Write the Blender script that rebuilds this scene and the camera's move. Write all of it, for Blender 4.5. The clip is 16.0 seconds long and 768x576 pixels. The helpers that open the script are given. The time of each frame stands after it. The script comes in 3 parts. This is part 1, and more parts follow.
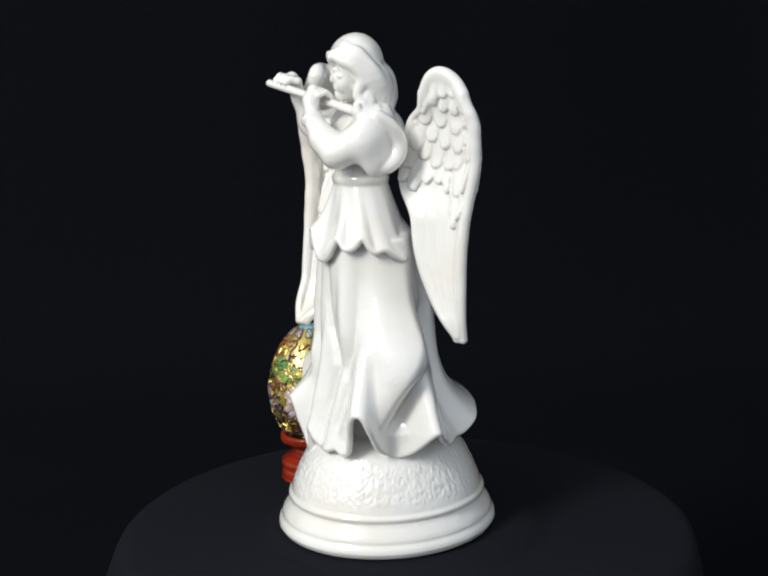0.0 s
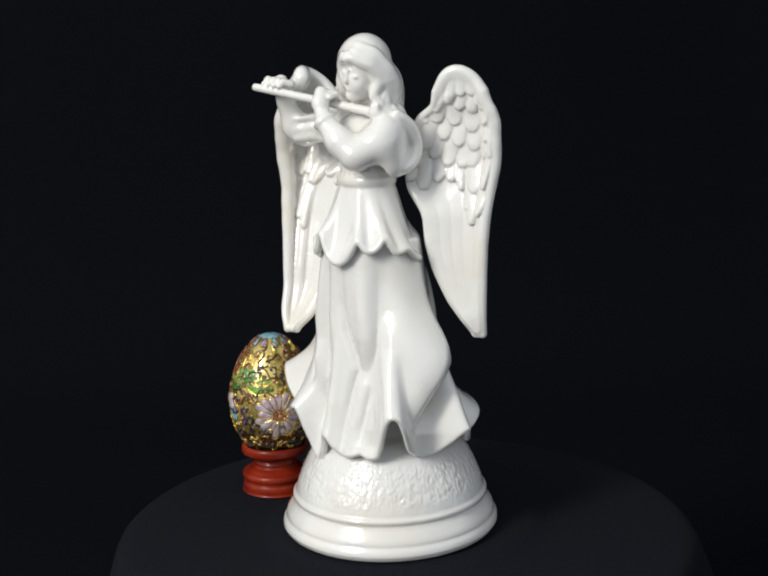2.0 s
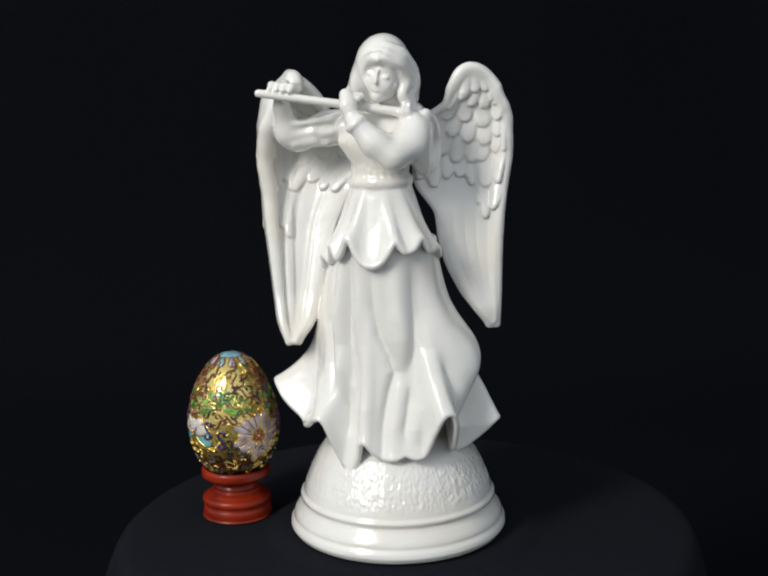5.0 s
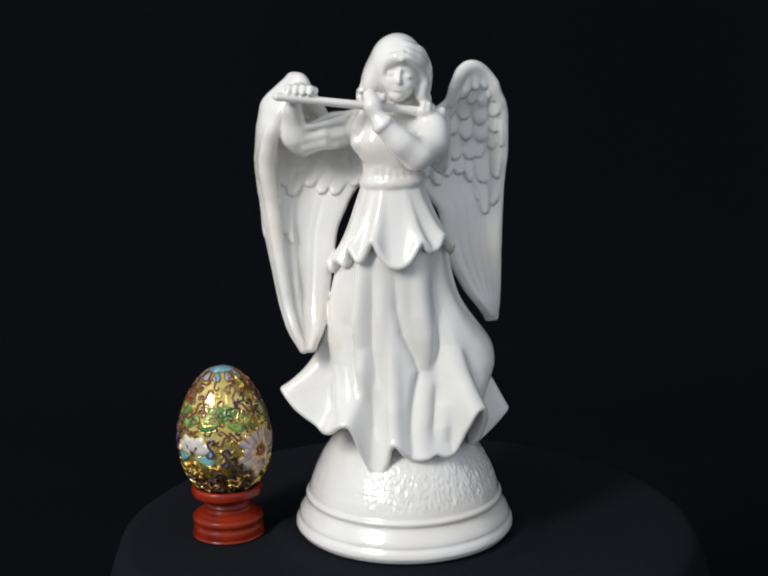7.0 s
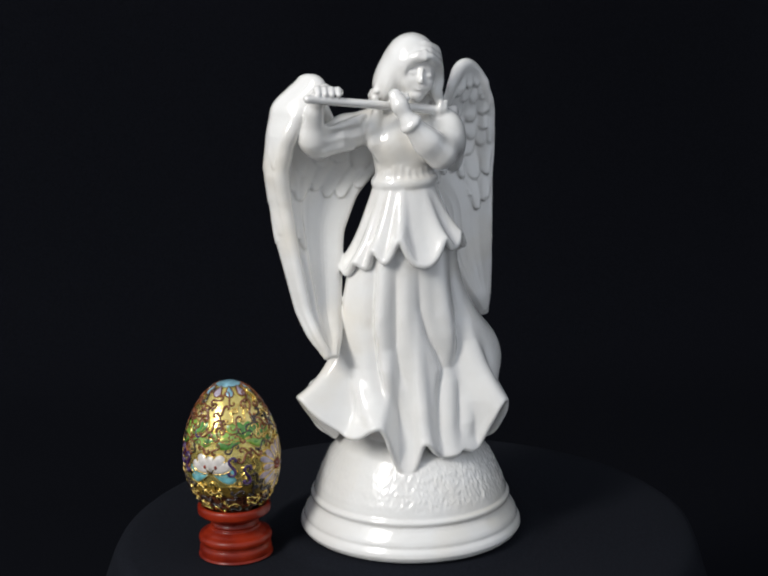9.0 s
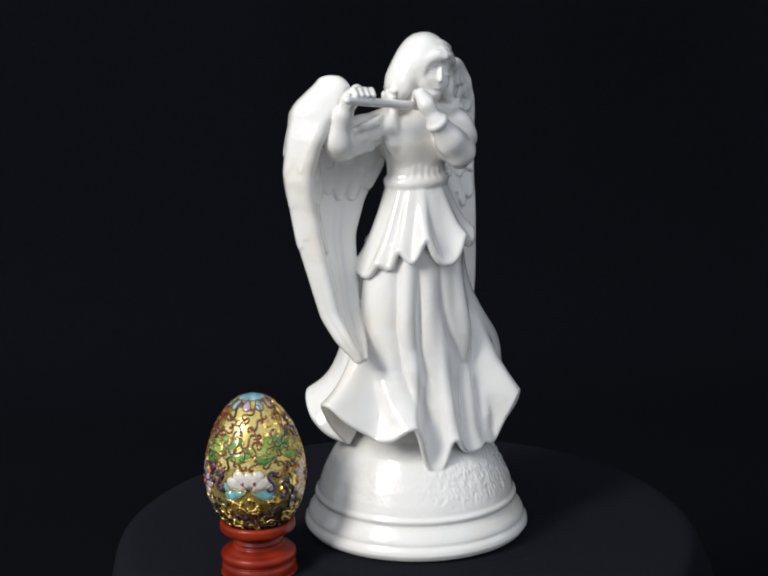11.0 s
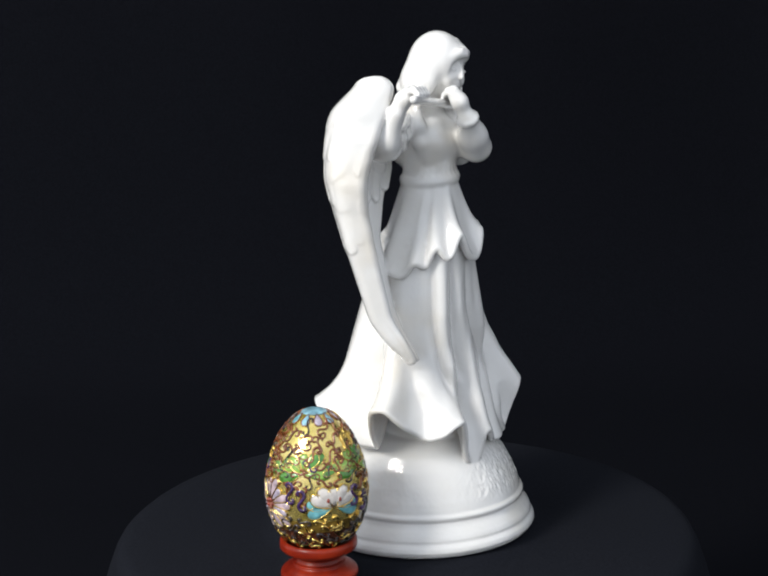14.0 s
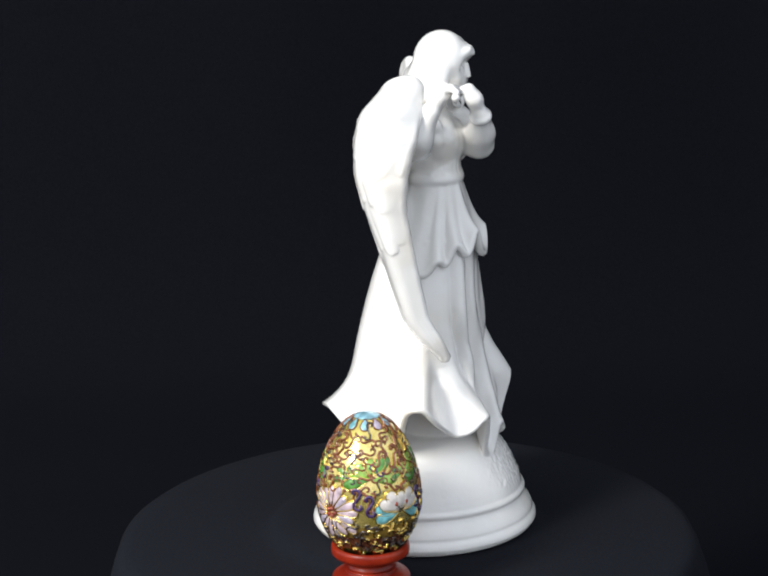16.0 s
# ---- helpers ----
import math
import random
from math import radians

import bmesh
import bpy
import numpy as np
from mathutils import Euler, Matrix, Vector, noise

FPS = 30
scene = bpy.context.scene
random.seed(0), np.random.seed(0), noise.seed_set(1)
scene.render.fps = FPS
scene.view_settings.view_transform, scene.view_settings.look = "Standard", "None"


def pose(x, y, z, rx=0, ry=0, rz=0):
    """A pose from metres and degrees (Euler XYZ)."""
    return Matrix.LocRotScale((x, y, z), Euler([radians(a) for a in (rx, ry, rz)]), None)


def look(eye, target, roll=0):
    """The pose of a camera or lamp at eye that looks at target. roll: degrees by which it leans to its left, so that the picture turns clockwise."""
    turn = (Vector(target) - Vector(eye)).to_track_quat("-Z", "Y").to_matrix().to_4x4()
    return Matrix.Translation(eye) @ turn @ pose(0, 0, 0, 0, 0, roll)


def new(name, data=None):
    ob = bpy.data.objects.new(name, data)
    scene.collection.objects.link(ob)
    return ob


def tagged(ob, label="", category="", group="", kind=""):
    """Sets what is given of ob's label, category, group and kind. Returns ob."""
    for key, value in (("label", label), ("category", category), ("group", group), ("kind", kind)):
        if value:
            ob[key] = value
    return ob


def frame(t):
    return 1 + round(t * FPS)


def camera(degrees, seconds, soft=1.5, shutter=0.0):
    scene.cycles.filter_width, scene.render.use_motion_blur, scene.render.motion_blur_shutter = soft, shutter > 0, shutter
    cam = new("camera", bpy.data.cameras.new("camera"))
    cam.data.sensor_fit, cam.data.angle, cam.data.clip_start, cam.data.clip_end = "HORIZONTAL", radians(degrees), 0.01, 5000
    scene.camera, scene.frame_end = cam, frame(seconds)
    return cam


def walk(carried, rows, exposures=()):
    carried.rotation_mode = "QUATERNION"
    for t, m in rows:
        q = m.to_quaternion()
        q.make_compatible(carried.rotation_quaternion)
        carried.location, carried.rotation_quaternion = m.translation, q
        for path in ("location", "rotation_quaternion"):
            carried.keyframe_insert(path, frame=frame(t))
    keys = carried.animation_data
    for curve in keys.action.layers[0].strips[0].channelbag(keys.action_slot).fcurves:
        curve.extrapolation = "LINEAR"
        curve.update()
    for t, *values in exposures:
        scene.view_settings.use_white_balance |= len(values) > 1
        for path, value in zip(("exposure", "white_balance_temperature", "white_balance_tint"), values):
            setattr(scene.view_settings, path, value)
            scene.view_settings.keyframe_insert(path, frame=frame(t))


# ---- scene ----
S = 0.8  # metres to one unit of the plan below (the turntable is 0.38 units across)
cam = camera(27.98, 16.0, soft=2.15)
EYE = Vector((0.0, -S, 0.3893 * S))
AIM = EYE + Vector((-0.01094, 0.97491, -0.22231))
walk(cam, [(0.0, look(EYE, AIM, -1.366)), (16.0, look(EYE, AIM, -1.366))],
     exposures=[(0.0, 0.17, 6540, 8), (1.5, 0.05, 6600, 8), (3.5, -0.07, 6680, 7), (4.2, -0.07, 6680, 7), (6.3, -0.06, 6520, 9), (9.2, -0.06, 6480, 10), (12.5, 0.35, 6480, 10), (14.0, 0.50, 6450, 10), (16.0, 0.81, 6450, 10)])


def turn(t):
    """Degrees that the turntable has turned, seen from above against the clock, at t seconds; 0 at 8 s."""
    k = (t - 8.0) / 8.0
    return math.degrees(1.19463 * k - 0.03152 * k ** 2 - 0.01266 * k ** 3 + 0.00353 * k ** 4)


# ---- light ----
world = bpy.data.worlds.new("room_light")
scene.world = world
world.use_nodes = True
world.node_tree.nodes["Background"].inputs["Color"].default_value = (0.85, 0.905, 1.0, 1)
world.node_tree.nodes["Background"].inputs["Strength"].default_value = 0.66


def area(name, eye, target, size_x, size_y, power, color):
    data = bpy.data.lights.new(name, "AREA")
    data.shape, data.size, data.size_y, data.energy, data.color = "RECTANGLE", size_x, size_y, power, color
    ob = new(name, data)
    ob.matrix_world = look(eye, target)
    return ob


area("window_light", (-1.05, -1.10, 1.12), (0, 0, 0.12), 0.35, 0.75, 24, (1.0, 0.975, 0.93))


# ---- materials ----
def mat(name, color, rough=0.5, metal=0.0, coat=0.0, spec=0.5):
    m = bpy.data.materials.new(name)
    m.use_nodes = True
    p = m.node_tree.nodes["Principled BSDF"]
    p.inputs["Base Color"].default_value = (*color, 1)
    p.inputs["Roughness"].default_value = rough
    p.inputs["Metallic"].default_value = metal
    p.inputs["Coat Weight"].default_value = coat
    p.inputs["Coat Roughness"].default_value = 0.05
    p.inputs["Specular IOR Level"].default_value = spec
    return m


def nodes(m):
    t = m.node_tree
    return t, t.nodes["Principled BSDF"], t.nodes.new, t.links.new


def grain(m, scale, low, high, slot="Base Color", detail=4.0, stops=(0.35, 0.65)):
    t, p, n, link = nodes(m)
    co = n("ShaderNodeTexCoord")
    no = n("ShaderNodeTexNoise")
    no.inputs["Scale"].default_value, no.inputs["Detail"].default_value = scale, detail
    ra = n("ShaderNodeValToRGB")
    ra.color_ramp.elements[0].position, ra.color_ramp.elements[1].position = stops
    ra.color_ramp.elements[0].color, ra.color_ramp.elements[1].color = (*low, 1), (*high, 1)
    link(co.outputs["Object"], no.inputs["Vector"])
    link(no.outputs["Fac"], ra.inputs["Fac"])
    link(ra.outputs["Color"], p.inputs[slot])
    return no


def relief(m, scale, strength, distance, kind="ShaderNodeTexNoise"):
    t, p, n, link = nodes(m)
    co, no, bu = n("ShaderNodeTexCoord"), n(kind), n("ShaderNodeBump")
    no.inputs["Scale"].default_value = scale
    bu.inputs["Strength"].default_value, bu.inputs["Distance"].default_value = strength, distance
    link(co.outputs["Object"], no.inputs["Vector"])
    link(no.outputs[0], bu.inputs["Height"])
    link(bu.outputs["Normal"], p.inputs["Normal"])


PORCELAIN = mat("white_porcelain", (0.82, 0.81, 0.78), 0.26, 0, 1.0)


def stained(m):
    """Fine unevenness of the glaze and a few faint yellowed patches."""
    t, p, n, link = nodes(m)
    co, fine, wide = n("ShaderNodeTexCoord"), n("ShaderNodeTexNoise"), n("ShaderNodeTexNoise")
    fine.inputs["Scale"].default_value, wide.inputs["Scale"].default_value, wide.inputs["Detail"].default_value = 70, 17, 3
    tone, patch, mix = n("ShaderNodeValToRGB"), n("ShaderNodeMapRange"), n("ShaderNodeMix")
    tone.color_ramp.elements[0].color, tone.color_ramp.elements[1].color = (0.80, 0.78, 0.74, 1), (0.85, 0.845, 0.825, 1)
    patch.inputs["From Min"].default_value, patch.inputs["From Max"].default_value, patch.inputs["To Max"].default_value = 0.54, 0.74, 0.65
    mix.data_type = "RGBA"
    mix.inputs["B"].default_value = (0.76, 0.68, 0.54, 1)
    for k in (fine, wide):
        link(co.outputs["Object"], k.inputs["Vector"])
    link(fine.outputs["Fac"], tone.inputs["Fac"])
    link(wide.outputs["Fac"], patch.inputs["Value"])
    link(patch.outputs["Result"], mix.inputs["Factor"])
    link(tone.outputs["Color"], mix.inputs["A"])
    link(mix.outputs["Result"], p.inputs["Base Color"])
    bump, rip = n("ShaderNodeBump"), n("ShaderNodeTexNoise")
    rip.inputs["Scale"].default_value = 160
    bump.inputs["Strength"].default_value, bump.inputs["Distance"].default_value = 0.25, 0.0004
    link(co.outputs["Object"], rip.inputs["Vector"])
    link(rip.outputs["Fac"], bump.inputs["Height"])
    wave, swell = n("ShaderNodeBump"), n("ShaderNodeTexNoise")  # the slow unevenness of poured glaze
    swell.inputs["Scale"].default_value, swell.inputs["Detail"].default_value = 58, 3
    wave.inputs["Strength"].default_value, wave.inputs["Distance"].default_value = 0.45, 0.0014
    link(co.outputs["Object"], swell.inputs["Vector"])
    link(swell.outputs["Fac"], wave.inputs["Height"])
    link(bump.outputs["Normal"], wave.inputs["Normal"])
    link(wave.outputs["Normal"], p.inputs["Normal"])
    link(wave.outputs["Normal"], p.inputs["Coat Normal"])


stained(PORCELAIN)
CLOTH = mat("black_cloth", (0.012, 0.013, 0.017), 0.95, spec=0.08)
grain(CLOTH, 900, (0.0065, 0.0075, 0.0105), (0.0112, 0.0125, 0.0172))
relief(CLOTH, 1400, 0.2, 0.0003)
BACK = mat("black_backdrop_cloth", (0.006, 0.006, 0.009), 0.97, spec=0.04)
grain(BACK, 500, (0.0039, 0.0043, 0.0062), (0.0060, 0.0066, 0.0093))
relief(BACK, 700, 0.12, 0.0005)
WOOD = mat("red_lacquered_wood", (0.25, 0.018, 0.006), 0.34, 0, 0.1, 0.3)
grain(WOOD, 70, (0.15, 0.009, 0.003), (0.28, 0.023, 0.006))
GOLD = mat("gilt_enamel", (0.92, 0.68, 0.16), 0.24, 0.75, 1.0)
grain(GOLD, 60, (0.60, 0.48, 0.08), (1.0, 0.80, 0.30), detail=8.0)
relief(GOLD, 260, 0.35, 0.0008)
GOLDWIRE = mat("gold_wire", (0.85, 0.62, 0.20), 0.25, 1.0)


def glaze(name, color, spread=0.35):
    m = mat(name, color, 0.25, 0, 0.8)
    grain(m, 260, tuple(c * (1 - spread) for c in color), tuple(min(1, c * (1 + spread)) for c in color))
    return m


BROWN = glaze("red_brown_enamel", (0.16, 0.045, 0.012))
DARK = glaze("dark_enamel", (0.035, 0.022, 0.018))
PURPLE = glaze("violet_enamel", (0.045, 0.018, 0.085))
DARKGOLD = glaze("amber_enamel", (0.16, 0.10, 0.018), 0.6)
DARKRED = glaze("oxblood_enamel", (0.10, 0.030, 0.012), 0.6)
DARKGREEN = glaze("deep_green_enamel", (0.030, 0.055, 0.015), 0.6)
SKY = glaze("pale_blue_enamel", (0.22, 0.42, 0.50))
TURQ = glaze("turquoise_enamel", (0.16, 0.42, 0.46))
PALE = glaze("lilac_enamel", (0.40, 0.35, 0.43))
PINK = glaze("pink_enamel", (0.46, 0.36, 0.40))
LOTUS = glaze("white_enamel", (0.66, 0.62, 0.58), 0.15)
RUST = glaze("rust_enamel", (0.25, 0.05, 0.03))
GREEN = glaze("green_enamel", (0.07, 0.22, 0.03))
LEAF = glaze("light_green_enamel", (0.20, 0.36, 0.05))


# ---- mesh helpers ----
def mesh_object(name, verts, faces, material, smooth=True):
    me = bpy.data.meshes.new(name)
    me.from_pydata(verts, [], faces)
    me.update()
    if smooth:
        me.polygons.foreach_set("use_smooth", [True] * len(me.polygons))
    me.materials.append(material)
    return new(name, me)


def part(name, verts, faces, material, parent, label="", smooth=True):
    ob = mesh_object(name, verts, faces, material, smooth)
    ob.parent = parent
    if label:
        ob["label"] = label
    return ob


def lathe(profile, steps=72):
    """A closed turned body from (radius, height) pairs, bottom to top."""
    verts, faces, n = [], [], len(profile)
    for i in range(steps):
        a = 2 * math.pi * i / steps
        verts += [(r * math.cos(a), r * math.sin(a), z) for r, z in profile]
    for i in range(steps):
        j = (i + 1) % steps
        faces += [(i * n + k, j * n + k, j * n + k + 1, i * n + k + 1) for k in range(n - 1)]
    faces.append([i * n for i in range(steps)][::-1])
    faces.append([i * n + n - 1 for i in range(steps)])
    return verts, faces


def smooth_profile(knots, steps=6):
    """A rounded run of points through the knots (Catmull-Rom)."""
    p = [np.array(k, float) for k in knots]
    p = [2 * p[0] - p[1]] + p + [2 * p[-1] - p[-2]]
    out = []
    for a, b, c, d in zip(p, p[1:], p[2:], p[3:]):
        for i in range(steps):
            u = i / steps
            out.append(tuple(0.5 * (2 * b + (c - a) * u + (2 * a - 5 * b + 4 * c - d) * u * u + (3 * b - a - 3 * c + d) * u ** 3)))
    return out + [tuple(p[-2])]


def ease(u):
    u = np.clip(u, 0, 1)
    return u * u * (3 - 2 * u)


# ---- setting ----
def sweep_cloth():
    """The black cloth that hangs behind and runs forward below the turntable as one sheet."""
    path = smooth_profile([(-3.0, -0.16), (-1.2, -0.16), (0.2, -0.16), (0.55, -0.155), (0.75, -0.10), (0.84, 0.1), (0.87, 0.6), (0.88, 1.3), (0.88, 2.4)], 10)
    xs = np.linspace(-2.4, 2.4, 121)
    verts = []
    for y, z in path:
        hang = min(1.0, max(0.0, (z + 0.12) / 0.4))
        for x in xs:
            fold = 0.010 * math.sin(9 * x + 0.7 * math.sin(3 * x)) + 0.006 * math.sin(23 * x + 1.0)
            shade_bend = 0.62 * ease((x - 0.38) / 0.34)  # unseen bend, added to block light: forward round the far side from the window
            verts.append((x - 0.22 * shade_bend, y + hang * (fold - shade_bend), z))
    m = len(xs)
    faces = [(i * m + j, i * m + j + 1, i * m + m + j + 1, i * m + m + j) for i in range(len(path) - 1) for j in range(m - 1)]
    ob = mesh_object("backdrop", verts, faces, BACK)
    return tagged(ob, "plain black cloth hanging behind the turntable", "backdrop", kind="structure")


def turntable_cloth():
    """Black cloth over the round turntable: flat top, rounded rim, hanging folds."""
    rings = [(0.0, 0.0), (0.04, 0), (0.08, 0), (0.085, -.0003), (0.089, -.0016), (0.093, -.0034), (0.097, -.0047), (0.102, -.005), (0.12, -.005), (0.15, -.005), (0.174, -.005), (0.187, -0.0054), (0.192, -0.007), (0.1958, -0.010), (0.198, -0.016),
             (0.2005, -0.03), (0.2035, -0.055), (0.2075, -0.09), (0.2125, -0.13), (0.2175, -0.165), (0.2215, -0.1985)]
    n, verts, faces = 240, [], []
    for r, z in rings:
        f = min(1.0, max(0.0, (-z - 0.007) / 0.11))
        for i in range(n):
            a = 2 * math.pi * i / n
            w = math.sin(9 * a + 0.8 * math.sin(2 * a)) * 0.6 + math.sin(14 * a + 2.0) * 0.4
            lift = 0.0007 * math.sin(3 * a + 1) * (r / 0.18) ** 2 if r < 0.19 else 0
            rr = r + f * (0.012 + 0.016 * w)
            verts.append((rr * math.cos(a) * S, rr * math.sin(a) * S, (z - abs(lift)) * S))
    for k in range(len(rings) - 1):
        for i in range(n):
            j = (i + 1) % n
            faces.append((k * n + i, k * n + j, (k + 1) * n + j, (k + 1) * n + i)[::-1])
    ob = mesh_object("turntable_cloth", verts, faces, CLOTH)
    return tagged(ob, "black cloth draped over a round turntable", "cloth")


# ---- the statue, carved as a blend of round forms on a fine lattice ----
VOX = 0.0009
LO = np.array((-0.106, -0.100, 0.0))
HI = np.array((0.084, 0.076, 0.340))
GRID = [np.arange(LO[k] - 2 * VOX, HI[k] + 2 * VOX, VOX) for k in range(3)]


def smin(a, b, k):
    if k <= 0:
        return np.minimum(a, b)
    h = np.clip(0.5 + 0.5 * (b - a) / k, 0, 1)
    return b + (a - b) * h - k * h * (1 - h)


class Clay:
    def __init__(self):
        self.d = np.full([len(g) for g in GRID], 0.05, np.float32)

    def block(self, lo, hi):
        s = []
        for k in range(3):
            i0 = max(0, int((lo[k] - GRID[k][0]) / VOX) - 1)
            i1 = min(len(GRID[k]), int((hi[k] - GRID[k][0]) / VOX) + 3)
            s.append(slice(i0, max(i0, i1)))
        return tuple(s)

    def put(self, lo, hi, fun, k=0.002, cut=False):
        lo, hi = np.array(lo) - 0.008 - k, np.array(hi) + 0.008 + k
        s = self.block(lo, hi)
        x, y, z = GRID[0][s[0]][:, None, None], GRID[1][s[1]][None, :, None], GRID[2][s[2]][None, None, :]
        v = fun(x, y, z)
        self.d[s] = -smin(-self.d[s], v, k) if cut else smin(self.d[s], v, k)

    def rod(self, a, b, ra, rb=None, k=0.002, cut=False):
        """A round rod from a to b whose radius runs from ra to rb."""
        a, b = np.array(a, float), np.array(b, float)
        rb = ra if rb is None else rb
        w, m = b - a, max(ra, rb)

        def fun(x, y, z):
            u = np.clip(((x - a[0]) * w[0] + (y - a[1]) * w[1] + (z - a[2]) * w[2]) / w.dot(w), 0, 1)
            return np.sqrt((x - a[0] - u * w[0]) ** 2 + (y - a[1] - u * w[1]) ** 2 + (z - a[2] - u * w[2]) ** 2) - (ra + (rb - ra) * u)
        self.put(np.minimum(a, b) - m, np.maximum(a, b) + m, fun, k, cut)

    def chain(self, points, k=0.002):
        for p, q in zip(points, points[1:]):
            self.rod(p[:3], q[:3], p[3], q[3], k)

    def ball(self, c, r, turned=(0, 0, 0), k=0.002, cut=False):
        """An ellipsoid at c with half axes r, turned by degrees."""
        c, r = np.array(c, float), np.array(r, float)
        m = np.array(Euler([radians(v) for v in turned]).to_matrix())

        def fun(x, y, z):
            px, py, pz = x - c[0], y - c[1], z - c[2]
            q = [(m[0, i] * px + m[1, i] * py + m[2, i] * pz) for i in range(3)]
            k0 = np.sqrt((q[0] / r[0]) ** 2 + (q[1] / r[1]) ** 2 + (q[2] / r[2]) ** 2)
            k1 = np.sqrt((q[0] / r[0] ** 2) ** 2 + (q[1] / r[1] ** 2) ** 2 + (q[2] / r[2] ** 2) ** 2) + 1e-6
            return k0 * (k0 - 1) / k1
        self.put(c - r.max(), c + r.max(), fun, k, cut)

    def ring(self, c, axis, big, small, k=0.001):
        """A ring of the radii big and small about an axis."""
        c, w = np.array(c, float), np.array(Vector(axis).normalized())

        def fun(x, y, z):
            px, py, pz = x - c[0], y - c[1], z - c[2]
            along = px * w[0] + py * w[1] + pz * w[2]
            out = np.sqrt(np.maximum(px * px + py * py + pz * pz - along * along, 0))
            return np.hypot(out - big, along * 0.75) - small
        self.put(c - big - small, c + big + small, fun, k)

    def dots(self, points, radii):
        """A sheet made of many small balls."""
        for (px, py, pz), r in zip(points, radii):
            s = self.block((px - r - 0.003, py - r - 0.003, pz - r - 0.003), (px + r + 0.003, py + r + 0.003, pz + r + 0.003))
            x, y, z = GRID[0][s[0]][:, None, None], GRID[1][s[1]][None, :, None], GRID[2][s[2]][None, None, :]
            np.minimum(self.d[s], np.sqrt((x - px) ** 2 + (y - py) ** 2 + (z - pz) ** 2) - r, out=self.d[s])

    def skin(self):
        """The surface: one vertex in each lattice cell that the surface crosses."""
        d = self.d
        ins = d < 0
        shape = tuple(n - 1 for n in d.shape)
        total, count = np.zeros((*shape, 3), np.float32), np.zeros(shape, np.float32)
        cross = []
        for ax in range(3):
            a = [slice(None)] * 3
            b = [slice(None)] * 3
            a[ax], b[ax] = slice(0, -1), slice(1, None)
            da, db = d[tuple(a)], d[tuple(b)]
            hit = ins[tuple(a)] != ins[tuple(b)]
            idx = np.argwhere(hit)
            u = da[hit] / (da[hit] - db[hit])
            pos = idx.astype(np.float32)
            pos[:, ax] += u
            o1, o2 = [k for k in range(3) if k != ax]
            for e1 in (0, -1):
                for e2 in (0, -1):
                    c = idx.copy()
                    c[:, o1] += e1
                    c[:, o2] += e2
                    ok = ((c >= 0) & (c < np.array(shape))).all(1)
                    ci = tuple(c[ok].T)
                    np.add.at(total, ci, pos[ok])
                    np.add.at(count, ci, 1)
            cross.append((ax, idx, ins[tuple(a)][hit]))
        used = count > 0
        number = np.full(shape, -1, np.int64)
        number[used] = np.arange(used.sum())
        verts = total[used] / count[used][:, None] * VOX + np.array([g[0] for g in GRID])
        quads = []
        for ax, idx, inside in cross:
            o1, o2 = [(1, 2), (2, 0), (0, 1)][ax]
            keep = (idx[:, o1] > 0) & (idx[:, o2] > 0) & (idx[:, o1] < shape[o1]) & (idx[:, o2] < shape[o2])
            idx, inside = idx[keep], inside[keep]
            q = []
            for e1, e2 in ((0, 0), (-1, 0), (-1, -1), (0, -1)):
                c = idx.copy()
                c[:, o1] += e1
                c[:, o2] += e2
                q.append(number[tuple(c.T)])
            q = np.stack(q, 1)
            q[~inside] = q[~inside][:, ::-1]
            quads.append(q)
        return verts, np.concatenate(quads)


def ring_of(knots, phi):
    """A smooth closed curve of values through (degrees, value) knots, at the angles phi."""
    k = sorted(knots)
    a = np.array([p[0] - 360 for p in k] + [p[0] for p in k] + [p[0] + 360 for p in k], float)
    v = np.array([p[1] for p in k] * 3, float)
    fine = np.arange(-180.0, 180.5, 1.0)
    g = np.arange(-200.0, 200.5, 1.0)
    i = np.clip(np.searchsorted(a, g, "right") - 1, 0, len(a) - 2)
    u = (g - a[i]) / (a[i + 1] - a[i])
    gap = np.diff(a)
    rise = np.diff(v) / gap
    both = rise[:-1] * rise[1:]
    m = np.concatenate([[0], np.where(both > 0, 2 * both / (rise[:-1] + rise[1:] + 1e-12 * (both <= 0)), 0), [0]])  # slopes that never overshoot
    w = v[i] * (1 + 2 * u) * (1 - u) ** 2 + gap[i] * m[i] * u * (1 - u) ** 2 + v[i + 1] * u * u * (3 - 2 * u) + gap[i] * m[i + 1] * u * u * (u - 1)
    w = np.convolve(w, np.array([1, 2, 3, 2, 1]) / 9.0, "same")[20:-20]
    return np.interp(phi, fine, w)


